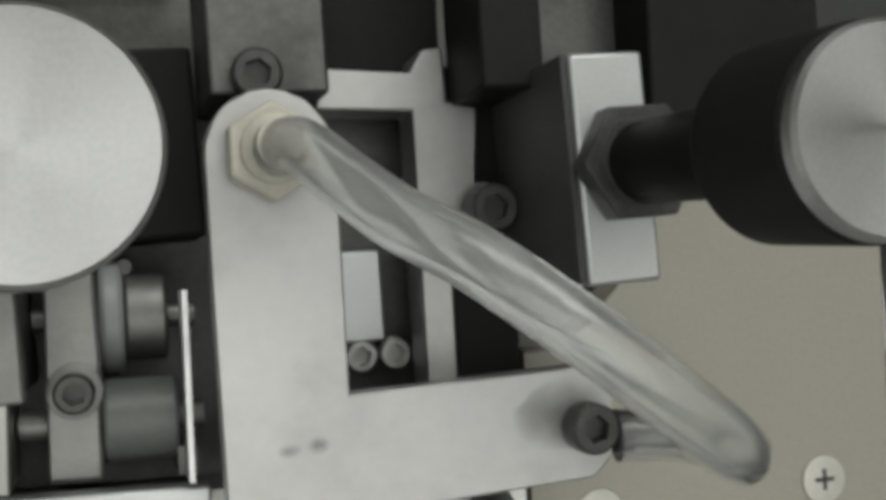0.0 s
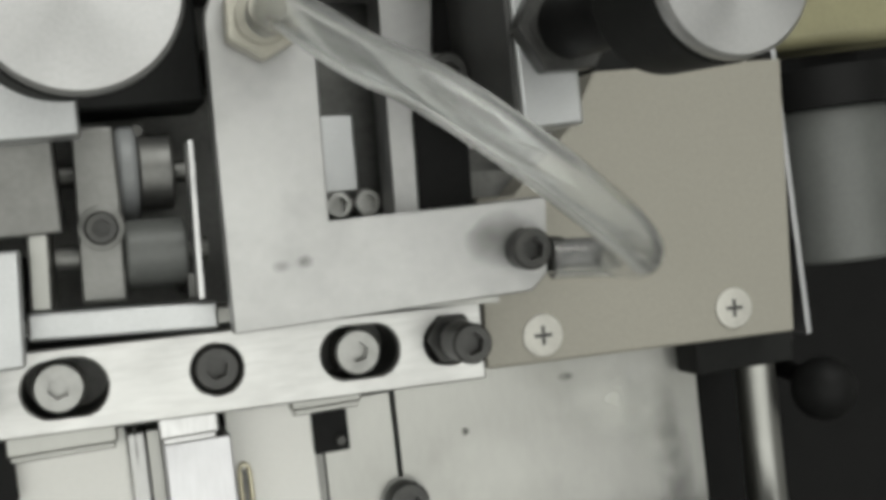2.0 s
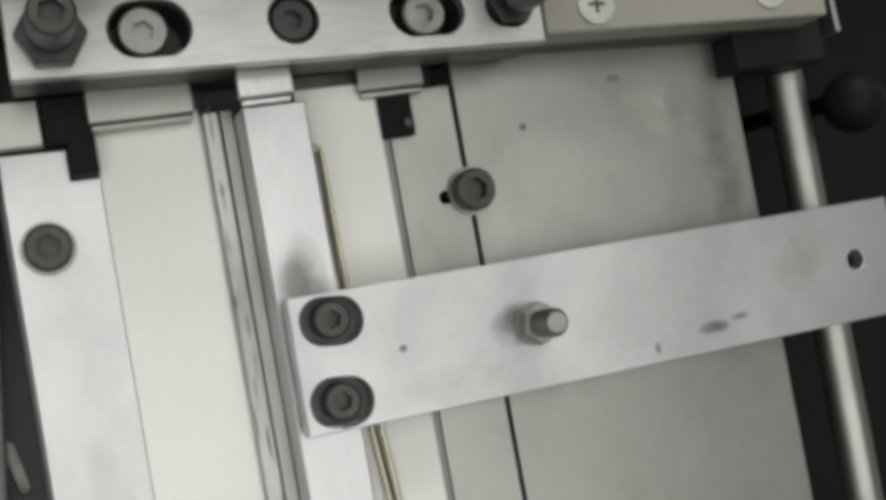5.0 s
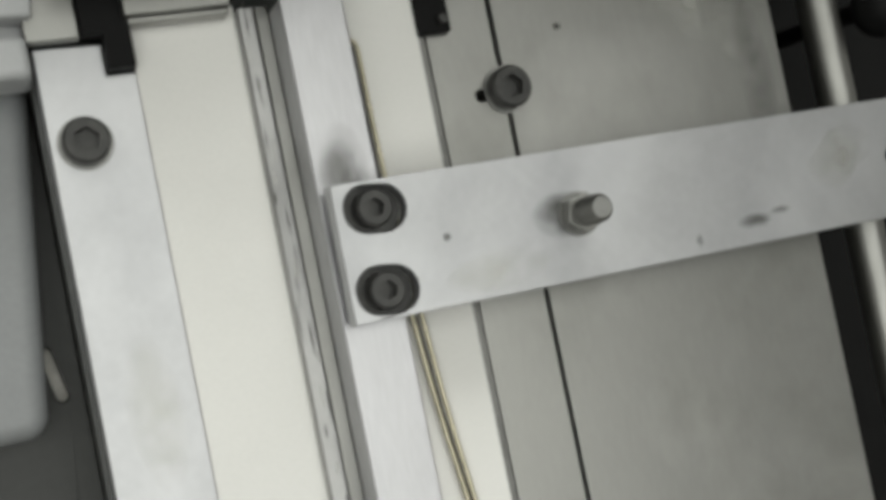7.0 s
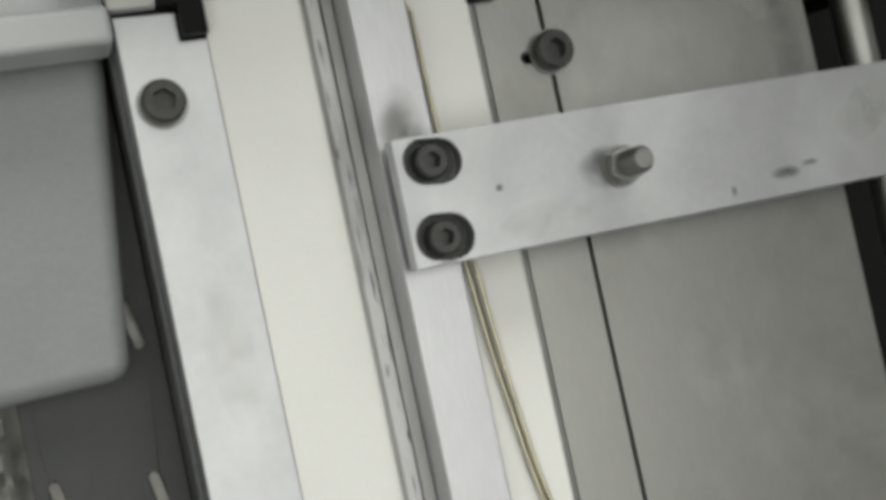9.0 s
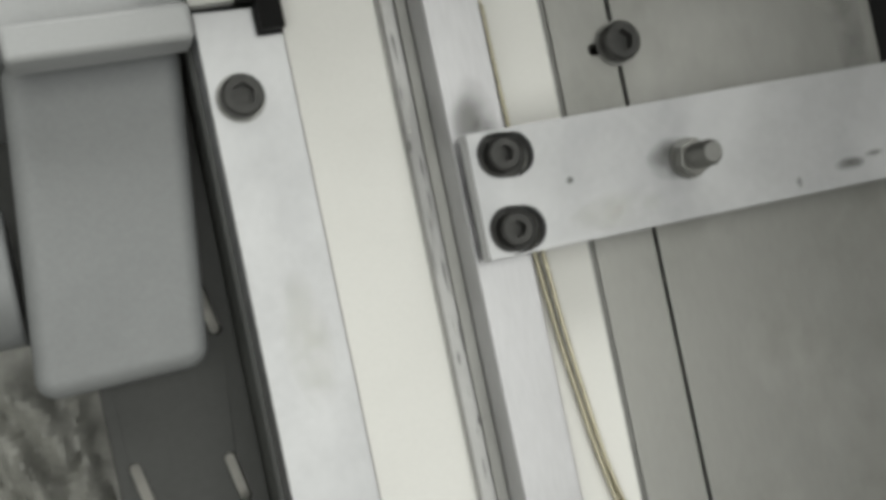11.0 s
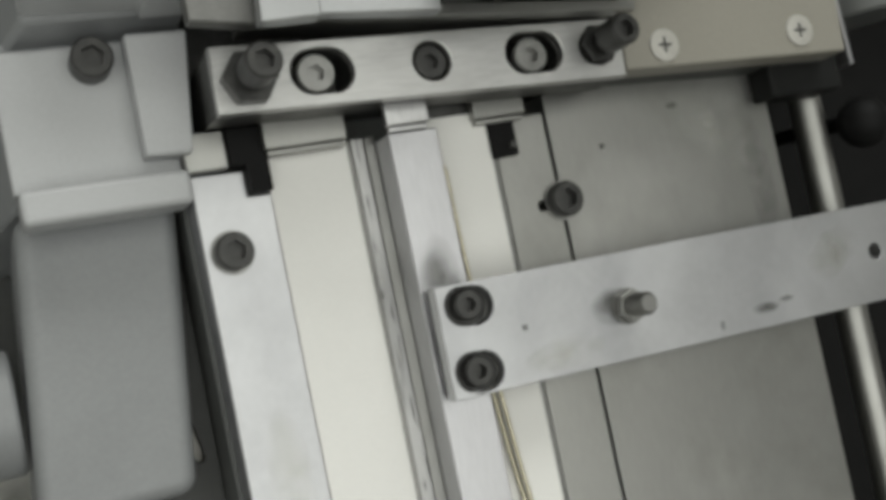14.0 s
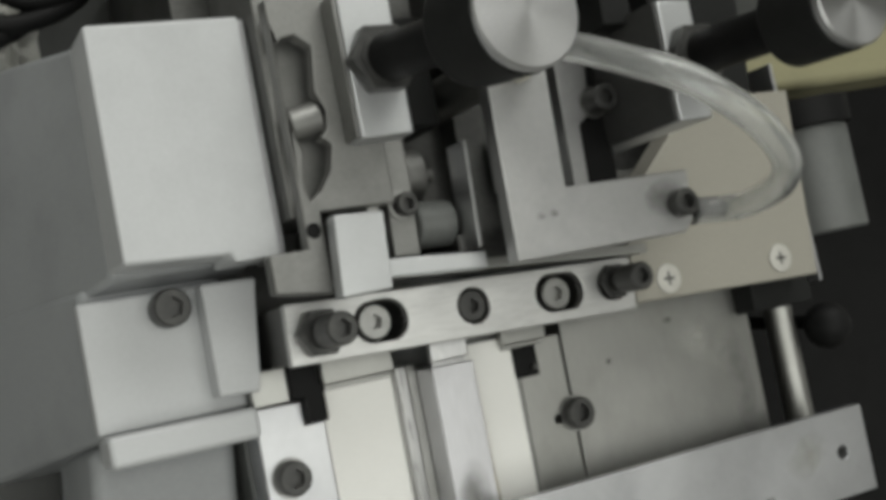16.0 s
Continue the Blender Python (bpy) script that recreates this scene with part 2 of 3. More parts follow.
def sweep(points, r, n=14, steps=8, inner=0.0):
    """A round tube along a smooth line through the points."""
    pts = [Vector(p) for p in points]
    ext = [2 * pts[0] - pts[1], *pts, 2 * pts[-1] - pts[-2]]
    line = []
    for i in range(1, len(ext) - 2):
        a, b, c, d = ext[i - 1:i + 3]
        for k in range(steps):
            t = k / steps
            line.append(0.5 * (2 * b + (c - a) * t + (2 * a - 5 * b + 4 * c - d) * t * t + (3 * b - a - 3 * c + d) * t ** 3))
    line.append(pts[-1])
    bm = bmesh.new()

    def skin(radius):
        loops, up = [], Vector((0, 0, 1))
        for i, p in enumerate(line):
            ahead = (line[min(i + 1, len(line) - 1)] - line[max(i - 1, 0)]).normalized()
            side = ahead.cross(up).normalized()
            top = side.cross(ahead)
            loops.append([bm.verts.new(p + radius * (math.cos(2 * math.pi * k / n) * side + math.sin(2 * math.pi * k / n) * top)) for k in range(n)])
        for a, b in zip(loops, loops[1:]):
            for k in range(n):
                bm.faces.new((a[k], a[(k + 1) % n], b[(k + 1) % n], b[k]))
        return loops

    o = skin(r)
    if inner:
        q = skin(inner)
        for k in range(n):
            bm.faces.new((o[0][k], o[0][(k + 1) % n], q[0][(k + 1) % n], q[0][k]))
            bm.faces.new((o[-1][k], o[-1][(k + 1) % n], q[-1][(k + 1) % n], q[-1][k]))
    else:
        bm.faces.new(o[0][::-1])
        bm.faces.new(o[-1])
    return bm


def socket_head(cx, cy, ztop, d, h, key, deep=2.2, n=28, turn=0.3):
    """Cap screw head with a hexagon socket sunk into its top."""
    bm = bmesh.new()
    r = d / 2
    outer = [[bm.verts.new((x, y, z)) for x, y in ring(cx, cy, rr, n)] for rr, z in ((r, ztop - h), (r, ztop - 0.5), (r - 0.5, ztop))]
    for a, b in zip(outer, outer[1:]):
        for i in range(n):
            bm.faces.new((a[i], a[(i + 1) % n], b[(i + 1) % n], b[i]))
    bm.faces.new(outer[0][::-1])
    hexa = [[bm.verts.new((x, y, z)) for x, y in ring(cx, cy, key / 1.732, 6, turn)] for z in (ztop, ztop - deep)]
    top = outer[-1]
    edges = [bm.edges.get((top[i], top[(i + 1) % n])) for i in range(n)]
    edges += [bm.edges.new((hexa[0][i], hexa[0][(i + 1) % 6])) for i in range(6)]
    bmesh.ops.triangle_fill(bm, use_beauty=True, edges=edges)
    for i in range(6):
        bm.faces.new((hexa[0][i], hexa[0][(i + 1) % 6], hexa[1][(i + 1) % 6], hexa[1][i]))
    bm.faces.new(hexa[1])
    return bm


def cap_screw(x, y, ztop, d, h, mat, label, shank=6.0, washer=0.0, key=None, group="cap screws"):
    t = thing("socket_cap_screw", (x, y, ztop - h), label, "screw", group)
    part("head", socket_head(x, y, ztop, d, h, key or d * 0.5), mat, t)
    part("shank", lathe(x, y, [(d * 0.29, ztop - h - shank), (d * 0.29, ztop - h)], 16), mat, t)
    if washer:
        w = plate(ring(x, y, washer, 28), ztop - h - 0.8, ztop - h - 0.05, [ring(x, y, d * 0.31, 20)])
        part("washer", w, ZINC, t, "thin zinc washer")
    return t


def turned(pts, deg, about=(0, 0)):
    c, s = math.cos(radians(deg)), math.sin(radians(deg))
    return [(about[0] + (x - about[0]) * c - (y - about[1]) * s, about[1] + (x - about[0]) * s + (y - about[1]) * c) for x, y in pts]


# ---- the workshop round the machine ----
def room():
    for name, b in (("floor", (-2600, 2600, -2600, 2600, -960, -900)), ("ceiling", (-2600, 2600, -2600, 2600, 1700, 1760)),
                    ("wall_north", (-2600, 2600, 2600, 2700, -900, 1700)), ("wall_south", (-2600, 2600, -2700, -2600, -900, 1700)),
                    ("wall_east", (2600, 2700, -2600, 2600, -900, 1700)), ("wall_west", (-2700, -2600, -2600, 2600, -900, 1700))):
        ob = part(name, box(*b), FLOOR if name == "floor" else WALL)
        tagged(ob, "bare concrete workshop floor" if name == "floor" else "plain pale painted workshop " + name.split("_")[0],
               name.split("_")[0], kind="structure")


room()

# ---- the machine's body ----
def machine_body():
    t = thing("machine_base", (40, 0, -900), "dark grey painted machine cabinet under the feed deck", "machine base")
    part("cabinet", box(-220, 330, -420, 330, -899, -92), PAINT_DARK, t, bevel=3)
    part("deck", box(-46, 118, -300, 60, -90, -30), PAINT_DUSK, t, "slate grey deck block under the rails")
    part("rear_deck", box(-46, 132, 60.5, 170, -90, -25), STEEL_DARK, t, "dark steel rear deck")
    # black block added so that the area right of the deck stays dark
    part("side_well", box(118.5, 320, -410, 112, -91.8, -70), RUBBER, t, "black block added to darken the well beside the deck")
    part("bar_support", box(-40, 112, 46.5, 60, -29.5, -12.5), STEEL_DARK, t, bevel=0.4)


machine_body()


def side_casting():
    t = thing("head_casting", (-66, 80, -92), "grey painted casting that carries the head cover", "machine casting")
    def tapered(low, high, z0, z1):
        bm = bmesh.new()
        a = [bm.verts.new((x, y, z0)) for x, y in low]
        b = [bm.verts.new((x, y, z1)) for x, y in high]
        for i in range(4):
            bm.faces.new((a[i], a[(i + 1) % 4], b[(i + 1) % 4], b[i]))
        bm.faces.new(a[::-1])
        bm.faces.new(b)
        return bm

    part("rear_body", tapered([(-101, 60), (-40.5, 60), (-40.5, 140), (-97, 144)], [(-75.6, 73.6), (-40, 73.6), (-40, 130), (-75.6, 130)], -91.5, -12), PAINT_MID, t, bevel=1.5, segs=3)
    part("front_body", tapered([(-101, 28), (-46, 28), (-46, 73.5), (-101, 73.5)], [(-81.5, 37), (-46.2, 37), (-46.2, 73.5), (-81.5, 73.5)], -91.5, -24.5), PAINT_MID, t, bevel=1.5, segs=3)
    return t


datum()
side_casting()


def head_cover():
    t = thing("head_cover", (-57, 100, -12), "smooth bright grey metal cover block with a stepped lower edge", "cover")
    part("cover_block", plate([(-75.9, 74.9), (-51.0, 74.1), (-51.0, 72.2), (-39.3, 72.4), (-39.3, 130.6), (-75.9, 130)], -11.9, 5.3), PAINT, t, bevel=1.7, segs=4)
    part("side_strip", box(-39.0, -36.4, 72, 131, -15, 1), ALU_Y, t, "thin bright strip beside the cover", bevel=0.3)


head_cover()


def front_block():
    t = thing("front_block", (-64, 54, -24), "light grey machined block with a raised pad and a lower lip", "machine block")
    part("body", box(-83.0, -45.8, 38.0, 70, -24.4, -20.2), PAINT, t, bevel=0.8, segs=3)
    part("lip", box(-82.4, -45.9, 30.1, 37.8, -26, -12.6), PAINT, t, bevel=1.4, segs=3)
    part("pad", plate([(-54.6, 41.6), (-44.2, 41.2), (-40.6, 69.4), (-54.6, 69.6)], -20.1, -13), PAINT, t, bevel=0.8, segs=3)
    cap_screw(-62.0, 65.3, -13.4, 9.4, 6.7, OXIDE, "black socket screw standing in the light grey block")


front_block()


def drive_motor():
    t = thing("drive_motor", (-70, 0, -92), "smooth grey motor housing with rounded corners", "motor")
    bm = bmesh.new()
    rows = []
    for inset, z in [(0, -80)] + [(4.0 * (1 - math.cos(radians(15 * k))), -35.5 + 4.0 * math.sin(radians(15 * k))) for k in range(7)]:
        o = []
        for cx, cy, a0 in ((-58.4, -30.0, -90), (-51.6, 31, 0), (-79.5, 31, 90), (-84.8, -30.5, 180)):
            o += [(cx + (4.6 - inset) * math.cos(radians(a0 + 15 * k)), cy + (4.6 - inset) * math.sin(radians(a0 + 15 * k))) for k in range(7)]
        rows.append([bm.verts.new((x, y, z)) for x, y in o])
    for p, q in zip(rows, rows[1:]):
        for i in range(28):
            bm.faces.new((p[i], p[(i + 1) % 28], q[(i + 1) % 28], q[i]))
    bm.faces.new(rows[-1])
    bm.faces.new(rows[0][::-1])
    part("housing", bm, PAINT_MID, t)
    part("foot", box(-84, -56, -30, 22, -91.8, -80.2), PAINT_DARK, t)
    part("shaft_hub", rod((-89.5, -8, -50), (-106, -8, -50), 15, 28), PAINT_MID, t, "round dull end cap", bevel=1)


drive_motor()


def deck_rails():
    t = thing("outer_guide_rail", (-37, -40, -30), "flat bright aluminium guide rail with fine stains", "rail")
    part("rail", plate([(-45.2, -180), (-26.9, -180), (-26.9, 30.4), (-32.4, 30.4), (-32.4, 36.3), (-45.2, 36.6)], -29.8, -19.5), ALU_WORN, t, bevel=0.35)
    cap_screw(-38.6, 18.0, -15.6, 8.8, 3.8, OXIDE, "dark socket screw with washer on the guide rail", washer=5.2)

    t = thing("paper_strip", (-18, -60, -19.4), "smooth white paper strip running along the guide", "paper strip", "paper strips")
    part("strip", box(-27.1, -6.6, -180, 41, -19.45, -18.8), TAPE, t)
    t = thing("strip_channel", (-17, -60, -30), "dark steel channel under the white strip", "channel")
    part("channel_floor", box(-26.8, -6.6, -180, 46, -29.8, -19.6), STEEL_DARK, t)
    part("ledge", box(-6.55, -2.9, -180, 40, -29.8, -16.5), ALU_DULL, t, "worn grey ledge with chipped edges", bevel=0.5)
    part("ledge_step", box(-2.85, -0.12, -180, 40, -29.8, -16.9), STEEL_GREY, t, bevel=0.3)

    random.seed(11)
    y = 38
    while y > -150:
        x = -4.6 + random.uniform(-1.5, 1.3)
        a, b = random.uniform(0.3, 0.55), random.uniform(1.5, 6.0)
        pts = [(x + a * random.uniform(0.6, 1.2) * math.cos(u), y + b * random.uniform(0.6, 1.2) * math.sin(u)) for u in [2 * math.pi * q / 9 for q in range(9)]]
        part("chip", plate(pts, -16.495, -16.46), random.choice((OILY, OILY, WIPED)), t, smooth=False)
        y -= random.uniform(2.0, 8.0)

    t = thing("inner_guide_rail", (6, -60, -30), "bright aluminium rail beside the narrow strip", "rail")
    part("rail", box(-0.1, 12.5, -180, 38.3, -29.8, -7.4), ALU_Y, t, bevel=0.35)
    t = thing("narrow_paper_strip", (21, -60, -17), "narrow white paper strip beside brass wires", "paper strip", "paper strips")
    part("strip", box(12.6, 29.5, -180, 42, -16.9, -16.0), TAPE, t)
    mid = [(14.9, 29.5), (15.1, 4), (16.9, -26), (18.4, -45), (19.9, -58), (21.7, -72), (24.3, -84), (28.0, -93)]
    part("slit", plate([(x - 0.9, y) for x, y in mid] + [(x + 0.6, y) for x, y in mid[::-1]], -16.0, -15.96), STEEL_DARK, t, "dark slit between the wires")
    t = thing("strip_bed", (20, -60, -30), "steel bed under the narrow strip", "channel")
    part("bed", box(12.6, 29.3, -180, 45, -29.8, -17.1), STEEL_DARK, t)
    part("rib", box(29.35, 31.5, -180, 45, -29.8, -17.2), STEEL_MID, t, bevel=0.3)


datum()
deck_rails()


def brass_wires():
    for off in (-0.9, 1.1):
        line = [(14.9 + off, 29, -15.4), (15.1 + off, 4, -14.8), (16.9 + off, -26, -14.6), (18.4 + off * 0.9, -45, -14.6), (19.9 + off * 0.8, -58, -14.6),
                (21.7 + off * 0.7, -72, -14.6), (24.3 + off * 0.7, -84, -14.6), (28.0 + off * 0.8, -93, -14.6)]
        tagged(part("brass_wire", sweep(line, 0.5, 10, 8), BRASS), "thin brass wire lying along the narrow strip", "wire", "brass wires")
    bm = sweep([(14.0, 29, -15.4), (14.3, 30.1, -15.5), (15.0, 30.5, -15.5), (15.7, 30.1, -15.5), (16.0, 29, -15.4)], 0.4, 10, 4)
    tagged(part("wire_loop", bm, BRASS), "bent end of the brass wire pair", "wire", "brass wires")


brass_wires()


def deck_plates():
    t = thing("narrow_deck_plate", (39, -60, -30), "grey ground steel plate beside the strip bed", "plate")
    part("plate", plate([(31.6, -180), (46.6, -180), (46.6, 40), (31.6, 40)], -29.8, -17.4, [slot(41.6, 16.2, 3, 2.4)]), STEEL_GREY, t, bevel=0.25)
    t = thing("wide_deck_plate", (82, -60, -30), "wide grey steel plate with cloudy stains", "plate")
    part("plate", box(47.4, 117.4, -180, 45, -29.8, -17.3), STEEL_GREY, t, bevel=0.25)
    cap_screw(47.2, 16.8, -13.6, 9.0, 3.2, OXIDE, "dark socket screw on the joint between two deck plates", shank=3, washer=5.2)
    t = thing("guide_shaft", (138, -60, -31), "polished round steel guide shaft", "shaft")
    part("shaft", rod((136.8, -190, -24.5), (136.8, 44, -24.5), 4.6, 24), STEEL_GREY, t)
    part("cradle", box(127, 149, -190, -150, -91, -31), STEEL_DARK, t)
    t = thing("shaft_support", (124, 40, -30), "black shaft support bracket under the beige plate", "bracket")
    part("bracket", plate([(113, 34.0), (137.4, 34.0), (137.4, 47), (113, 47)], -22, -8.3), BLACK, t, bevel=0.8)
    part("bracket_screw", rod((137.5, 39, -13), (139.0, 39, -13), 2.2, 12), OXIDE, t)
    part("post", box(114, 136, 47.2, 57, -91, -8.3), BLACK, t)


deck_plates()


def crossbar():
    t = thing("crossbar", (65, -10, -4.2), "flat aluminium crossbar with slots and cloudy marks", "bar")
    o = turned([(-0.3, -25.2), (137, -25.2), (137, 0.6), (-0.3, 0.6)], 2.1)
    holes = [slot(7.6, -4.5, 12.2, 9.2, radians(-4)), slot(7.6, -19.6, 12.2, 9.2, radians(-4)), ring(126.5, -7.4, 2.2, 16)]
    part("bar", plate(o, -4.1, 0, holes), ALU_WORN, t, bevel=0.3)
    part("spacer", box(2, 12.5, -23, -1, -7.35, -4.15), STEEL_DARK, t, "dark steel spacer on the rail")
    # black sheets added in the slots to paint the shadow round the screws
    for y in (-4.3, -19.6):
        part("slot_shadow", plate(slot(7.6, y, 12.0, 9.0, radians(-4)), -4.05, -3.9), OXIDE, t, "thin added sheet, shadow inside the slot in its colour")
    for x, y in ((7.9, -4.2), (7.9, -19.6)):
        cap_screw(x, y, -0.6, 7.2, 3.4, OXIDE, "black socket screw sunk in a slot of the crossbar", key=3.2)
    n = thing("stud_with_nut", (48.2, -10.7, 0), "zinc threaded stud with a hexagon nut on the crossbar", "stud")
    part("washer", plate(ring(48.2, -10.7, 4.4, 24), 0.05, 0.8, [ring(48.2, -10.7, 2.0, 16)]), ZINC, n)
    part("nut", plate(ring(48.2, -10.7, 4.1, 6, 0.4), 0.85, 3.6, [ring(48.2, -10.7, 2.0, 16)]), STEEL_GREY, n, bevel=0.3)
    bm = lathe(48.2, -10.7, [(2.5 + (0.25 if k % 2 else 0), -3.0 + 0.4 * k) for k in range(33)] + [(2.0, 10.4)], 18)
    part("stud", bm, ZINC, n)
    part("support", box(128, 136.5, -17, -2, -90, -7.5), BLACK, t)


datum((35.2, -11.1), (0.6, -1.5, 0), -2.26, 1.007)
crossbar()


def marks():
    def patch(cx, cy, a, b, z, turn=0.0, wob=0.12, seed=1):
        random.seed(seed)
        pts = []
        for k in range(22):
            u = 2 * math.pi * k / 22
            r = 1 + random.uniform(-wob, wob)
            x, y = a * r * math.cos(u), b * r * math.sin(u)
            pts.append((cx + x * math.cos(turn) - y * math.sin(turn), cy + x * math.sin(turn) + y * math.cos(turn)))
        return plate(pts, z, z + 0.04)

    crossbar_seat = ((35.2, -11.1), (0.6, -1.5, 0), -2.26, 1.007)
    arm_seat = ((50.6, 75.4), (4.0, 1.25, -9), -1.2, 0.983)
    deck = ()
    for seat, cx, cy, a, b, z, turn, m, label in (
            (crossbar_seat, 88.3, -17.0, 4.6, 1.9, 0.0, 0.1, OILY, "small dark smear on the crossbar"),
            (crossbar_seat, 95, -15.5, 3.0, 1.0, 0.0, 0.1, DULL, "faint grey smear on the crossbar"),
            (crossbar_seat, 44.5, -10.2, 6.5, 5.0, 0.0, 0.0, OILY, "dark oily spot beside the stud"),
            (crossbar_seat, 74.5, -19.5, 0.9, 1.6, 0.0, 0.3, OILY, "tiny dark nick on the crossbar edge"),
            (crossbar_seat, 20.5, -11.5, 1.0, 0.9, 0.0, 0.0, OILY, "tiny dark spot on the crossbar"),
            (crossbar_seat, 30, -19, 12, 4.5, 0.0, 0.2, WIPED, "pale wiped streak on the crossbar"),
            (crossbar_seat, 112, -6, 13, 5, 0.0, 0.6, WIPED, "pale wiped streak on the crossbar end"),
            (arm_seat, 16.2, 68.0, 2.0, 1.1, 35.0, 0.1, DULL, "faint stamped mark on the arm"),
            (arm_seat, 20.4, 68.3, 1.8, 1.3, 35.0, 0.2, DULL, "faint stamped mark on the arm"),
            (arm_seat, 56, 69, 8.2, 5.6, 35.0, 0.3, DULL, "oily grey smear at the foot of the arm"),
            (deck, 6.4, 4.0, 5.9, 12.0, -7.4, 0.0, DULL, "dull grey smudge on the bright rail"),
            (deck, 96, 30, 13, 7, -17.3, -0.7, WIPED, "pale wiped streak on the wide deck plate"),
            (deck, 62, 29, 1.2, 1.0, -17.3, 0, OILY, "tiny dark spot on the wide deck plate"),
            (deck, 86, 37, 2.4, 1.2, -17.3, 0.3, OILY, "small dark spot on the wide deck plate"),
            (deck, 110, 14, 5, 20, -17.3, 0.0, DULL, "dull grey film along the deck plate edge"),
            (deck, -35, -35, 5.5, 16, -19.5, 0.1, WIPED, "pale wiped streak on the guide rail"),
            (deck, 105, 26, 7, 12, -17.3, 0.3, WIPED, "pale wiped streak on the deck plate edge")):
        datum(*seat)
        ob = part("oil_smudge", patch(cx, cy, a, b, z + 0.005, turn, seed=int(abs(cx) * 7)), m)
        tagged(ob, label, "smudge", "smudges")


marks()


def front_bar():
    t = thing("front_bar", (8, 50, 0), "machined aluminium bar with slotted and round screw holes", "bar")
    a = (8, 51.4)
    o = turned([(-43.6, 43.6), (58.6, 43.6), (58.6, 58.6), (-43.6, 58.6)], 1.2, a)
    holes = [slot(-18.9, 50.8, 14.6, 10.4, radians(1)), ring(7.5, 51.6, 4.7, 24),
             slot(34.2, 52.2, 15.2, 10.0, radians(1)), slot(51.4, 52.6, 9.4, 9.0, radians(1))]
    part("bar", plate(o, 6.8, 9.6, holes), ALU_X, t, bevel=0.4)
    # lower body split off and coloured dark for the shaded front face
    part("bar_body", plate(turned([(-43.4, 44.0), (58.5, 44.0), (58.5, 58.5), (-43.4, 58.5)], 1.2, a), -5.0, 6.78, holes), STEEL_DARK, t, "lower bar body, shade of the front face in its colour", bevel=0.3)
    cap_screw(-20.0, 50.8, 8.0, 9.2, 5, ZINC, "bright zinc socket screw in a slot of the bar", key=3.6)
    cap_screw(34.0, 52.0, 8.0, 9.0, 5, ZINC, "bright zinc socket screw in a slot of the bar", key=3.6)
    cap_screw(7.5, 51.6, 8.6, 8.4, 5, OXIDE, "black socket screw sunk in a round hole", key=3.6)
    cap_screw(-36.0, 49.8, 26.0, 8.0, 9, OXIDE, "black socket screw standing proud of the bar", shank=14)
    cap_screw(52.1, 53.2, 23.0, 7.6, 8, OXIDE, "dark socket screw standing proud with a nut below", shank=14)
    n = thing("lock_nut", (52.1, 53.2, 6), "dark hexagon lock nut on the screw", "nut", "lock nuts")
    part("nut", plate(ring(52.1, 53.2, 5.2, 6), 6.4, 11.0, [ring(52.1, 53.2, 2.3, 12)]), OXIDE, n, bevel=0.3)
    n = thing("lock_nut", (-36, 49.8, 6), "dark hexagon lock nut flat on the bar", "nut", "lock nuts")
    part("nut", plate(ring(-36, 49.8, 6.2, 6), 9.65, 13.5, [ring(-36, 49.8, 2.4, 12)]), OXIDE, n, bevel=0.3)


datum((10.1, 50.9), (3.15, 0.35, -7.3), -2.8)
front_bar()


def beige_plate():
    t = thing("beige_plate", (95, 70, -0.2), "beige coated flat plate held by cross-recess screws", "plate")
    part("plate", plate([(59.2, 46.2), (129.0, 47.2), (129.6, 105.5), (86, 104), (80, 93), (67, 80), (59.2, 80)], -0.1, 9.5), BEIGE, t, bevel=0.5)
    # dark bar whose colour and depth stand for the shadow below the plate
    part("backing_bar", box(59.2, 128.6, 46.8, 62, -9.6, -0.2), PAINT_DARK, t, "bar under the plate, shadow below the edge in its colour")
    for x, y in ((71.1, 51.9), (114.4, 53.5)):
        s = thing("countersunk_screw", (x, y, 9.5), "pale countersunk screw with a cross recess", "screw", "plate screws")
        part("head", lathe(x, y, [(3.2, 9.45), (4.3, 9.7), (4.2, 10.0), (3.6, 10.1)], 28), PALE, s)
        b = box(x - 1.9, x + 1.9, y - 0.4, y + 0.4, 9.9, 10.14)
        part("recess", box(x - 0.4, x + 0.4, y - 1.9, y + 1.9, 9.9, 10.135, b), OXIDE, s, "dark cross recess")
    datum((137, 82.8), (1.9, -7.7, -8), 1.9)
    t = thing("edge_sheet", (135, 70, -20), "thin bright sheet metal edge behind the beige plate", "sheet")
    part("sheet", box(136.4, 137.6, 47.5, 118, -60, 2), ALU_Y, t)


datum((92.6, 54.1), (2.9, -3.5, -7.5), -2.5, 0.99)
beige_plate()


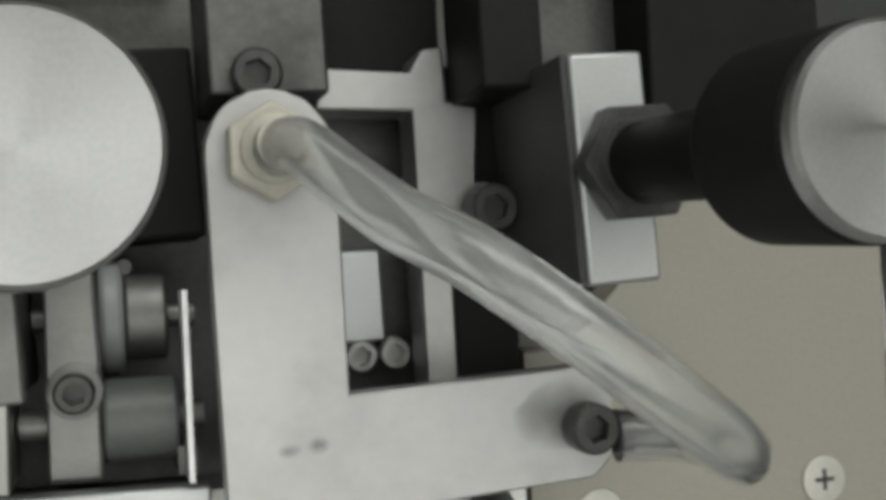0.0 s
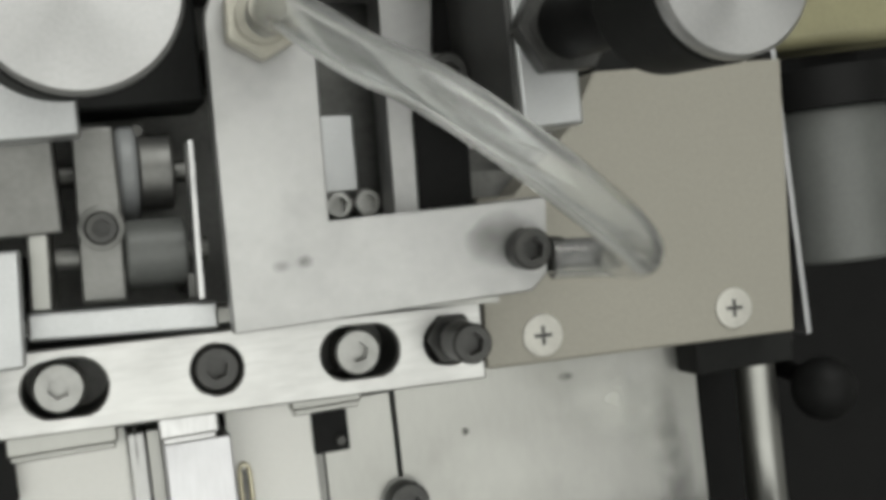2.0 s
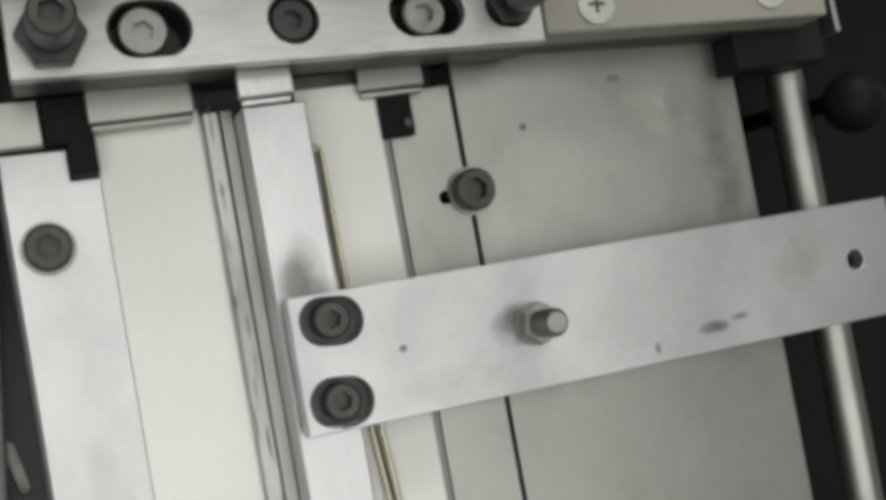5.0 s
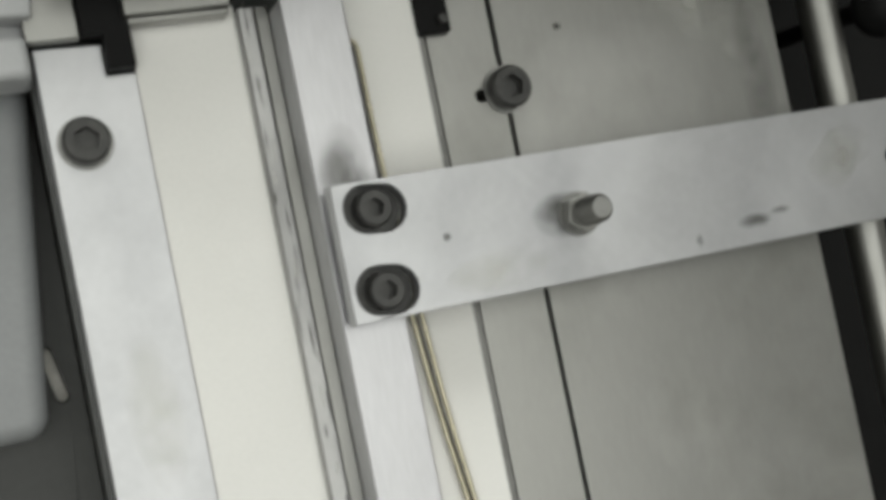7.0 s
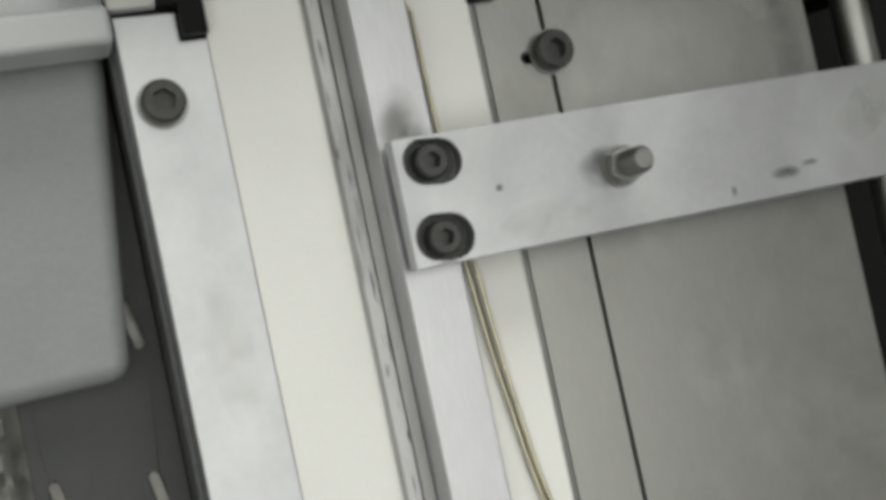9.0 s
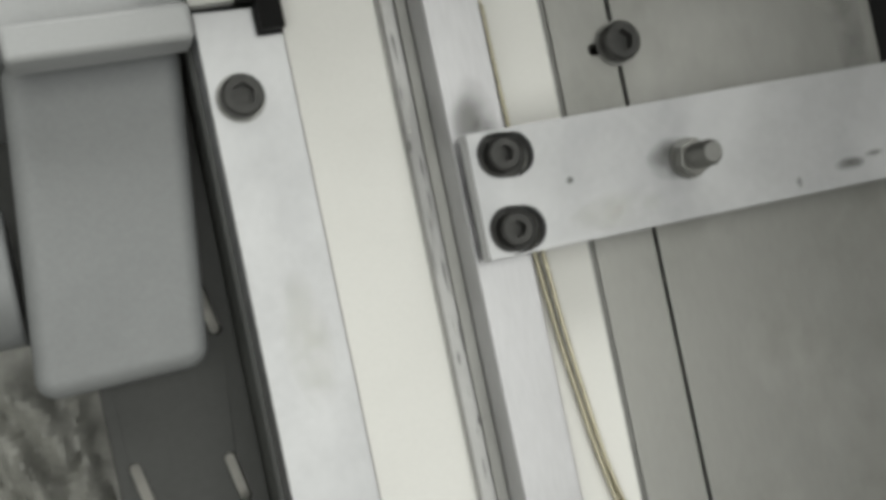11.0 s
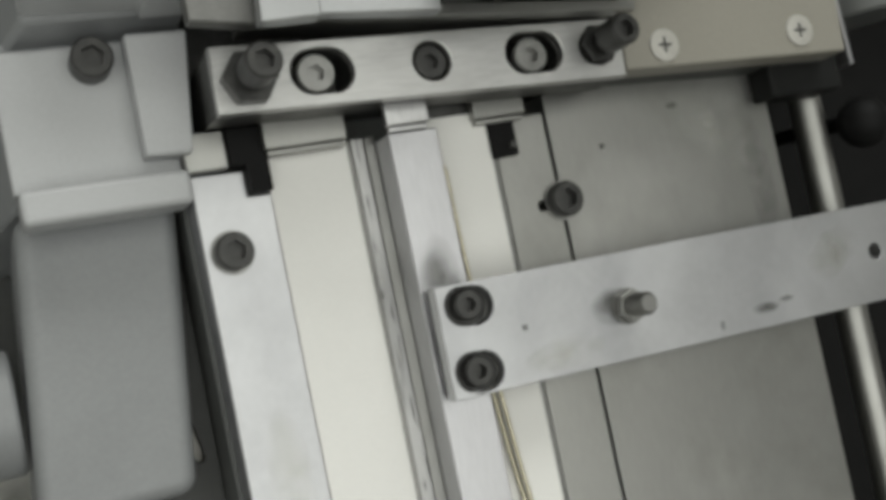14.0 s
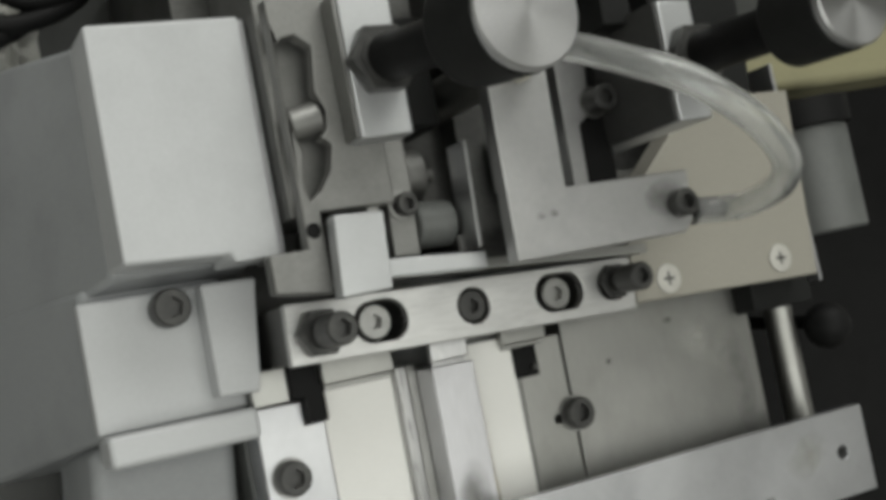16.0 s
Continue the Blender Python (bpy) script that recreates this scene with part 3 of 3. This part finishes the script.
def feed_blocks():
    for label, b, m in (("small ridged steel block over the wide strip", (-28.0, -8.0, 39.4, 46, -18.0, -12.6), STEEL_GREY),
                        ("small bright steel block over the inner rail", (-0.6, 10.3, 39.6, 46, -7.3, -5.0), STEEL),
                        ("small steel block over the narrow strip", (25.4, 39.6, 39.8, 46, -15.9, -12.6), STEEL_GREY)):
        t = thing("strip_guide_block", ((b[0] + b[1]) / 2, 43, b[4]), label, "guide block", "strip guide blocks")
        part("block", box(*b), m, t, bevel=0.4)
        part("ridge", box(b[0] + 0.5, b[1] - 0.5, b[2] - 1.3, b[2] - 0.05, b[4], b[5] - 1.4), m, t, bevel=0.3)
    t = thing("black_insert", (-32, 35, -17), "stepped black stop in the corner of the rail", "stop", "black stops")
    part("block", plate([(-32.2, 30.6), (-27.1, 30.6), (-27.1, 46), (-36, 46), (-36, 37.4), (-32.2, 37.2)], -19.4, -15.5), RUBBER, t, bevel=0.3)
    part("cap", box(-46, -36.3, 37.0, 46, -19.4, -16), STEEL_GREY, t, bevel=0.4)
    # black block drawn in place of a dark recess beside the strip
    t = thing("black_insert", (31, 36, -13), "square black insert, darkness of a recess in its colour", "stop", "black stops")
    part("block", box(29.4, 36.6, 30.0, 39.5, -17.3, -14.6), RUBBER, t, bevel=0.3)
    part("pin", lathe(34.6, 32.4, [(0.9, -14.6), (0.9, -12.8)], 12), OXIDE, t)


datum()
feed_blocks()

# ---- the head behind the bar ----
def roller_frame():
    t = thing("roller_frame", (-12, 66, 0), "machined aluminium frame round the feed rollers", "frame")
    part("left_post", plate([(-36.7, 54), (-24, 55), (-24, 73.5), (-36.6, 73)], 27.5, 32.5), ALU_BRIGHT, t, bevel=0.5)
    part("front_rail", box(-23.9, 7.0, 58.4, 63.0, 18.5, 23.2), ALU_BRIGHT, t, bevel=0.5)
    part("side_rail", box(-23.4, -19.8, 63.1, 84.5, 3.2, 21.5), STEEL_GREY, t, bevel=0.5)
    part("sill", box(-36, 60, 59.0, 61.5, 3.2, 18.2), STEEL_GREY, t)
    part("post_core", box(-35.5, -24.5, 59.2, 72, 3.2, 27.3), STEEL_DARK, t)
    datum((-7, 82), (4.7, 0.9, -10.5), -2.5, 0.945)
    c = thing("clamp_block", (-11, 78, -8), "narrow steel clamp block with a socket screw", "clamp")
    part("lug", plate([(-15.4, 64.6), (-7.4, 64.6), (-7.2, 84), (-7.8, 97), (-15.2, 97)], -13.8, 17.0), STEEL_MID, c, bevel=0.7)
    part("boss", lathe(-11.2, 78.5, [(4.2, 17.05), (4.2, 17.6), (3.8, 17.8)], 24), STEEL_MID, c)
    cap_screw(-11.2, 78.4, 21.0, 6.2, 3.1, OXIDE, "dark socket screw in the clamp block", shank=2)
    r = thing("feed_roller", (-1, 74, 12), "smooth grey rubber feed roller on its axle", "roller", "rollers")
    part("roller", rod((-7.2, 73.3, 12.5), (4.0, 73.3, 12.5), 6.4, 28), PAINT_DUSK, r, bevel=0.6)
    part("axle", rod((-19.6, 73.3, 12.5), (8, 73.3, 12.5), 2.2, 16), STEEL_MID, r)
    r = thing("pressure_roller", (-1, 88, 12), "worn steel pressure roller with a pale rim", "roller", "rollers")
    part("roller", rod((-3.4, 89, 0), (3.4, 89, 0), 7.4, 28), STEEL_MID, r, bevel=0.6)
    part("rim", rod((-7.4, 89, 0), (-3.5, 89, 0), 9.6, 32), PAINT_MID, r, "pale rounded rim", bevel=1.0)
    part("axle", rod((-18, 89, 0), (8, 89, 0), 2.0, 16), STEEL_MID, r)
    for x, y, h in ((-3.1, 97.4, 2),):
        g = thing("dowel_pin", (x, y, -13), "short dark dowel pin beside the rollers", "pin", "dowel pins")
        part("pin", lathe(x, y, [(1.7, -13.8), (1.7, h - 0.5), (1.3, h)], 18), STEEL_DARK, g)
    b = thing("spring_blade", (4.5, 78, -13), "thin bright spring steel blade on edge", "blade")
    part("blade", box(4.7, 5.5, 64.6, 93, 17, 26), STEEL, b)
    part("foot", box(3.6, 6.6, 64.6, 69, -13.8, 17.5), STEEL_DARK, b)


datum((-19.4, 62.3), (4.1, 3.7, -9.8), -3.7)
roller_frame()


def swing_arm():
    t = thing("swing_arm", (16, 80, 31), "flat brushed aluminium L-shaped arm with a rounded end", "arm")
    o = [(7.6, 57.6), (60.5, 59.2), (63.5, 62), (64.5, 75.8), (25.2, 74.8), (25.6, 104)]
    o += [(16.6 + 9 * math.cos(radians(a)), 108.5 + 9 * math.sin(radians(a))) for a in range(0, 181, 15)]
    part("arm", plate(o, 30.2, 35), ALU_DULL, t, bevel=0.5)
    part("spacer", box(26, 58, 61.5, 73, 9.7, 30), STEEL_GREY, t, bevel=0.4)
    part("pillar", rod((16.5, 108.5, -13.8), (16.5, 108.5, 30), 6, 20), STEEL_GREY, t)
    cap_screw(59.5, 66.8, 39.4, 7.4, 4.2, OXIDE, "black socket screw at the foot of the arm", key=3.6)
    n = thing("hose_fitting", (16.5, 108.5, 35), "pale translucent hexagon hose fitting on the arm", "fitting")
    part("nut", plate(ring(16.5, 108.5, 6.8, 6, 0.5), 35.1, 40, [ring(16.5, 108.5, 2, 14)]), NYLON, n, bevel=0.5)
    part("barb", lathe(16.5, 108.5, [(4.6, 40.05), (4.6, 42), (3.2, 43), (3.2, 47)], 20), NYLON, n)
    b = thing("hose_barb", (68, 64, 34), "dark steel hose barb at the foot of the arm", "fitting")
    part("barb", rod((64.6, 65.4, 33.4), (75.4, 64.1, 34.6), 2.4, 18), STEEL_DARK, b)
    part("collar", rod((64.5, 65.4, 33.4), (67, 65.1, 33.4), 3.2, 18), STEEL_DARK, b)
    h = thing("clear_hose", (50, 85, 36), "clear soft plastic hose bent in a loop", "hose")
    datum()
    pts = [(21.6, 109.5, 35), (23.6, 109.0, 40.3), (26.4, 103.7, 51.4), (30.3, 98.2, 60.5), (35.7, 93.7, 66.5), (42.0, 87.8, 70.8), (49.6, 81.0, 72.7), (56.2, 75.6, 71.3), (62.7, 71.1, 67.1),
           (69.5, 67.4, 58.1), (74.4, 65.4, 47.1), (77.5, 64.7, 37.9), (78.7, 64.5, 32.0), (78.2, 64.7, 28.2), (75.8, 65.0, 25.8), (72.2, 65.3, 24.9), (68.6, 65.5, 24.5)]
    part("hose", sweep(pts, 3.6, 20, 8, inner=2.45), TUBE, h)


datum((50.6, 75.4), (4.0, 1.25, -9), -1.2, 0.983)
swing_arm()


def back_plate():
    t = thing("back_plate", (38, 100, 9), "light machined aluminium back plate with a window", "plate")
    part("web", plate([(40.6, 74), (45.4, 74), (45.8, 96), (50.4, 99), (50.6, 107), (51.6, 118), (46.8, 119), (46.6, 127.5), (43, 127), (41, 123.5), (27, 124.5), (26, 118.2), (41.2, 117.6)], 10.6, 20), ALU_DULL, t, bevel=0.5)
    part("tongue", box(27.5, 36.6, 82.5, 97, 0, 10), ALU_BRIGHT, t, bevel=0.4)
    part("rear_post", box(10, 27, 119.5, 140, 2, 28), STEEL_DARK, t, bevel=0.6)
    part("base", box(20, 52, 62, 140, -13.9, -2), STEEL_DARK, t)
    for x in (32.6, 38.2):
        cap_screw(x, 80.2, 10, 5.6, 3.2, ZINC, "small zinc socket screw at the bottom of the window", shank=11)
    cap_screw(16.4, 122, 31.6, 7.2, 3.4, OXIDE, "black socket screw on the rear post")
    cap_screw(51.2, 101.8, 27.0, 7.4, 6.6, OXIDE, "dark socket screw in a recess of the black bed", shank=4, washer=4.4)


datum((37.1, 97.8), (5.7, -0.6, -13.6), -1.3, 1.022)
back_plate()


def black_block():
    t = thing("slide_bed", (50, 105, -2), "matt black slide bed beside the back plate", "slide bed")
    part("floor_plate", box(46.2, 56.2, 76, 126, -1.9, 19.5), RUBBER, t)
    part("rear_rise", box(46.8, 56.2, 119.5, 170, 19.6, 38), BLACK, t, bevel=0.6)
    part("front_rise", box(57.0, 82, 77.0, 85.8, -13.8, 8), STEEL_DARK, t)


datum((57.4, 109), (6.8, -2.2, -15.1), -1.9, 1.02)
black_block()


def adjuster(x0, x1, y0, y1, foot, top, base, knob, radius, label, cheek):
    """A block with a lock nut, a black spindle and a knob with a turned cap."""
    t = thing("adjuster", ((x0 + x1) / 2, (y0 + y1) / 2, foot), label, "adjuster", "adjusters")
    part("block", box(x0 + 0.6, x1, y0, y1, foot, top), ALU_BRIGHT, t, bevel=0.6)
    # thin sheet added over the west face; its colour carries that face's shade
    part("shade_sheet", box(x0 - 0.4, x0 + 0.5, y0 + 0.4, y1, foot + 0.5, top - 0.8), cheek, t, "thin added sheet, shade of the west face in its colour")
    n = part("nut", plate(ring(base[0], base[1], 8.7, 6), top + 0.1, top + 4.4, [ring(base[0], base[1], 4.6, 18)]), OXIDE, t, "black hexagon lock nut", bevel=0.3)
    part("nut_face", plate(ring(base[0], base[1], 6.6, 6), top + 4.42, top + 4.9, [ring(base[0], base[1], 4.6, 18)]), OXIDE, n, "worn black top of the nut", bevel=0.15)
    p, q = Vector((base[0], base[1], top + 0.2)), Vector(knob)
    d = (q - p).normalized()
    part("spindle", rod(p, q - d * 17.1, 5.6, 28), RUBBER, t)
    k = part("knob", rod(q - d * 17, q - d * 0.6, radius, 48), BLACK, t, "black knob body", bevel=0.8)
    bm = lathe(knob[0], knob[1], [(radius - 0.3, knob[2] - 0.5), (radius - 0.3, knob[2] + 1.2), (radius - 0.8, knob[2] + 1.7)], 56)
    part("cap", bm, TURNED, k, "turned bright aluminium cap", at=knob)
    return t


datum()
adjuster(61.6, 73.1, 88.1, 120, -13, 35, (69.8, 104.4), (71.6, 101.8, 86.0), 11.0, "black knob with turned aluminium cap above the beige plate", SHADED_SIDE)
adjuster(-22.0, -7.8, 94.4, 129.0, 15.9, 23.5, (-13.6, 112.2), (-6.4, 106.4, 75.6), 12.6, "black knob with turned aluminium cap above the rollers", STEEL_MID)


def side_plate():
    t = thing("side_plate", (-27, 95, -14), "grey steel side plate with an uneven slot", "plate")
    o = [(-46.0, 71.4), (-46.0, 62.5), (-32.0, 60.4), (-32.0, 79.6), (-12.5, 79.6), (-12.5, 131), (-36.2, 131), (-36.2, 71.4)]
    hole = [(-35.4, 119.6), (-33.4, 121.2), (-30.2, 121.9), (-26.4, 119.2), (-27.8, 108.3), (-25.8, 103.4), (-26.4, 99), (-28.4, 97.2), (-25.8, 95.6), (-27.4, 89.2), (-30.6, 84.6), (-33.6, 82.4),
            (-34.6, 86), (-33.2, 94.4), (-34.6, 98.4), (-35.4, 101.7), (-34.8, 105.6), (-35.0, 113)]
    part("plate", plate(o, 11, 15.8, [hole]), STEEL_MID, t, bevel=0.6)
    part("lower_plate", box(-36.0, -13, 80, 150, -24.9, 7), STEEL_MID, t, bevel=0.5)
    # flat black disc that paints the dark inside of a small hole
    part("hole_darkness", lathe(-34.4, 75.6, [(1.9, 15.82), (1.9, 15.9)], 16), RUBBER, t)
    k = thing("slot_roller", (-31, 101.5, 7), "short round steel peg in the slot of the side plate", "peg")
    part("peg", rod((-34.8, 101.0, 11.6), (-26.8, 102.6, 11.6), 4.3, 24), STEEL_MID, k, bevel=0.6)
    part("pin", rod((-26.7, 102.6, 11.6), (-24.6, 103.0, 11.6), 2.0, 14), OXIDE, k)
    # black block added low between the rollers and arm to keep the interior dark
    h = thing("interior_darkener", (4, 112, -25), "black block added to darken the interior between knob block and arm", "housing")
    part("housing", box(-11.5, 15, 101, 131, -24.9, -4), BLACK, h, bevel=0.8)


side_plate()


def rear_blocks():
    t = thing("rear_slide_housing", (60, 150, -14), "matt black housing behind the back plate", "housing")
    part("left_cheek", plate([(27.6, 128.5), (49.8, 128.5), (49.8, 175), (27.6, 175)], -1.9, 9), BLACK, t, bevel=0.8)
    part("right_cheek", box(92.0, 128, 106.4, 175, -13.8, 1.5), BLACK, t, bevel=0.8)
    part("cross_web", box(27.6, 128, 175.2, 190, -13.8, 14), BLACK, t, bevel=0.8)
    datum((-87, 182), (6.5, -16, 0), -4.3, 0.9)
    for k, (x, y) in enumerate(((-96, 168), (-88, 176), (-112, 160))):
        ob = part("black_cable", sweep([(x - 30, y + 34, -78), (x - 6, y + 8, -66), (x + 10, y - 2, -60), (x + 34, y + 12, -66), (x + 44, y + 44, -80)], 3.2, 12, 6), RUBBER)
        tagged(ob, "black rubber cable behind the head cover", "cable", "black cables")
    t = thing("junction_box", (-115, 150, -92), "pale grey junction box behind the head casting", "box")
    part("box", box(-150, -104, 128, 178, -91.8, -72), PAINT, t, bevel=2)
    part("lid", box(-148, -106, 130, 176, -71.9, -69), PAINT_MID, t, bevel=1)


datum((75.5, 158.4), (7, -5.7, -12), -3)
rear_blocks()


def rear_things():
    t = thing("rear_cover", (-10, 160, -14), "pale grey sheet cover behind the head", "cover")
    part("cover", box(-44, 9, 151, 200, -13.9, 4), BEIGE, t, bevel=1)
    datum((156, 92.5), (1.9, -9.7, -9), 0.9)
    t = thing("air_cylinder", (155, 75, -90), "grey cylinder housing beside the beige plate", "cylinder")
    part("barrel", rod((156, 64, -8), (156, 99, -8), 13.5, 32), PAINT_DUSK, t, bevel=1)
    part("end_cap", rod((156, 99.2, -8), (156, 108, -8), 15.5, 32), RUBBER, t)
    part("mount", box(146, 166, 66, 97, -91.5, -20), BLACK, t)
    datum((220, 129.5), (-11.7, -12.4, 0), 1.7, 0.91)
    t = thing("yellow_duct", (190, 126, -91), "pale yellow plastic duct behind the beige plate", "duct")
    part("duct", box(140, 300, 117, 142, -45, -20), YELLOW, t, bevel=3, segs=3)
    part("leg", box(200, 220, 120, 138, -91.5, -45.2), BLACK, t)
    datum()
    t = thing("ball_knob", (150.6, 24.4, -92), "glossy black ball knob on a stem", "knob")
    part("ball", lathe(150.6, 24.4, [(7.5 * math.sin(math.pi * k / 12) + 0.05, -18 - 7.5 * math.cos(math.pi * k / 12)) for k in range(13)], 28), RUBBER, t)
    part("stem", rod((157, 30, -91.5), (152.0, 25.7, -24), 2.4, 14), RUBBER, t)


datum((0, 160), (6, -6, -12), -3)
rear_things()


def slotted_panel():
    t = thing("slotted_panel", (-62, -70, -92), "dark grey sheet panel with short slots beside the rail", "panel")
    holes = [slot(x, y, 11.5, 2.4, radians(101)) for x, y in ((-72.5, -58.5), (-52.2, -61.2), (-51.4, -23.4))]
    part("panel", plate([(-77.5, -180), (-46.2, -180), (-46.2, 34), (-77.5, 34)], -47, -45, holes), PAINT_DARK, t, bevel=0.3)
    part("bright_liner", box(-77.3, -46.4, -110, 0, -52, -50), PALE, t, "pale liner seen through the slots")
    part("skirt", box(-77.3, -46.4, -179, 33, -91.9, -52.1), PAINT_DARK, t)


def crumpled_film(x0, y0, wide, long, seed):
    bm = bmesh.new()
    n = 36
    g = []
    for i in range(n + 1):
        g.append([])
        for j in range(n + 1):
            u, v = i / n, j / n
            p = Vector((u * 3.1 + seed, v * 3.6, 2.2))
            fold = abs(noise.noise(p)) * 14 + abs(noise.noise(p * 2.3)) * 7 + abs(noise.noise(p * 5.1)) * 2
            rim = min(1.0, 5 * min(u, 1 - u, v, 1 - v))
            g[i].append(bm.verts.new((x0 + wide * u + 4 * noise.noise(p * 0.8), y0 + long * v + 4 * noise.noise(p * 0.9 + Vector((9, 0, 0))), -91.2 + fold * rim)))
    for i in range(n):
        for j in range(n):
            bm.faces.new((g[i][j], g[i + 1][j], g[i + 1][j + 1], g[i][j + 1]))
    out = bmesh.ops.extrude_face_region(bm, geom=list(bm.faces))
    bmesh.ops.translate(bm, verts=[v for v in out["geom"] if isinstance(v, bmesh.types.BMVert)], vec=(0, 0, -0.5))
    ob = part("plastic_film", bm, BAG, smooth=True)
    ob.data.set_sharp_from_angle(angle=radians(35))
    tagged(ob, "crumpled whitish plastic film lying on the base", "plastic film", "plastic films")


datum()
slotted_panel()
crumpled_film(-112, -84, 36, 60, 5)
crumpled_film(-96, 132, 28, 40, 11)
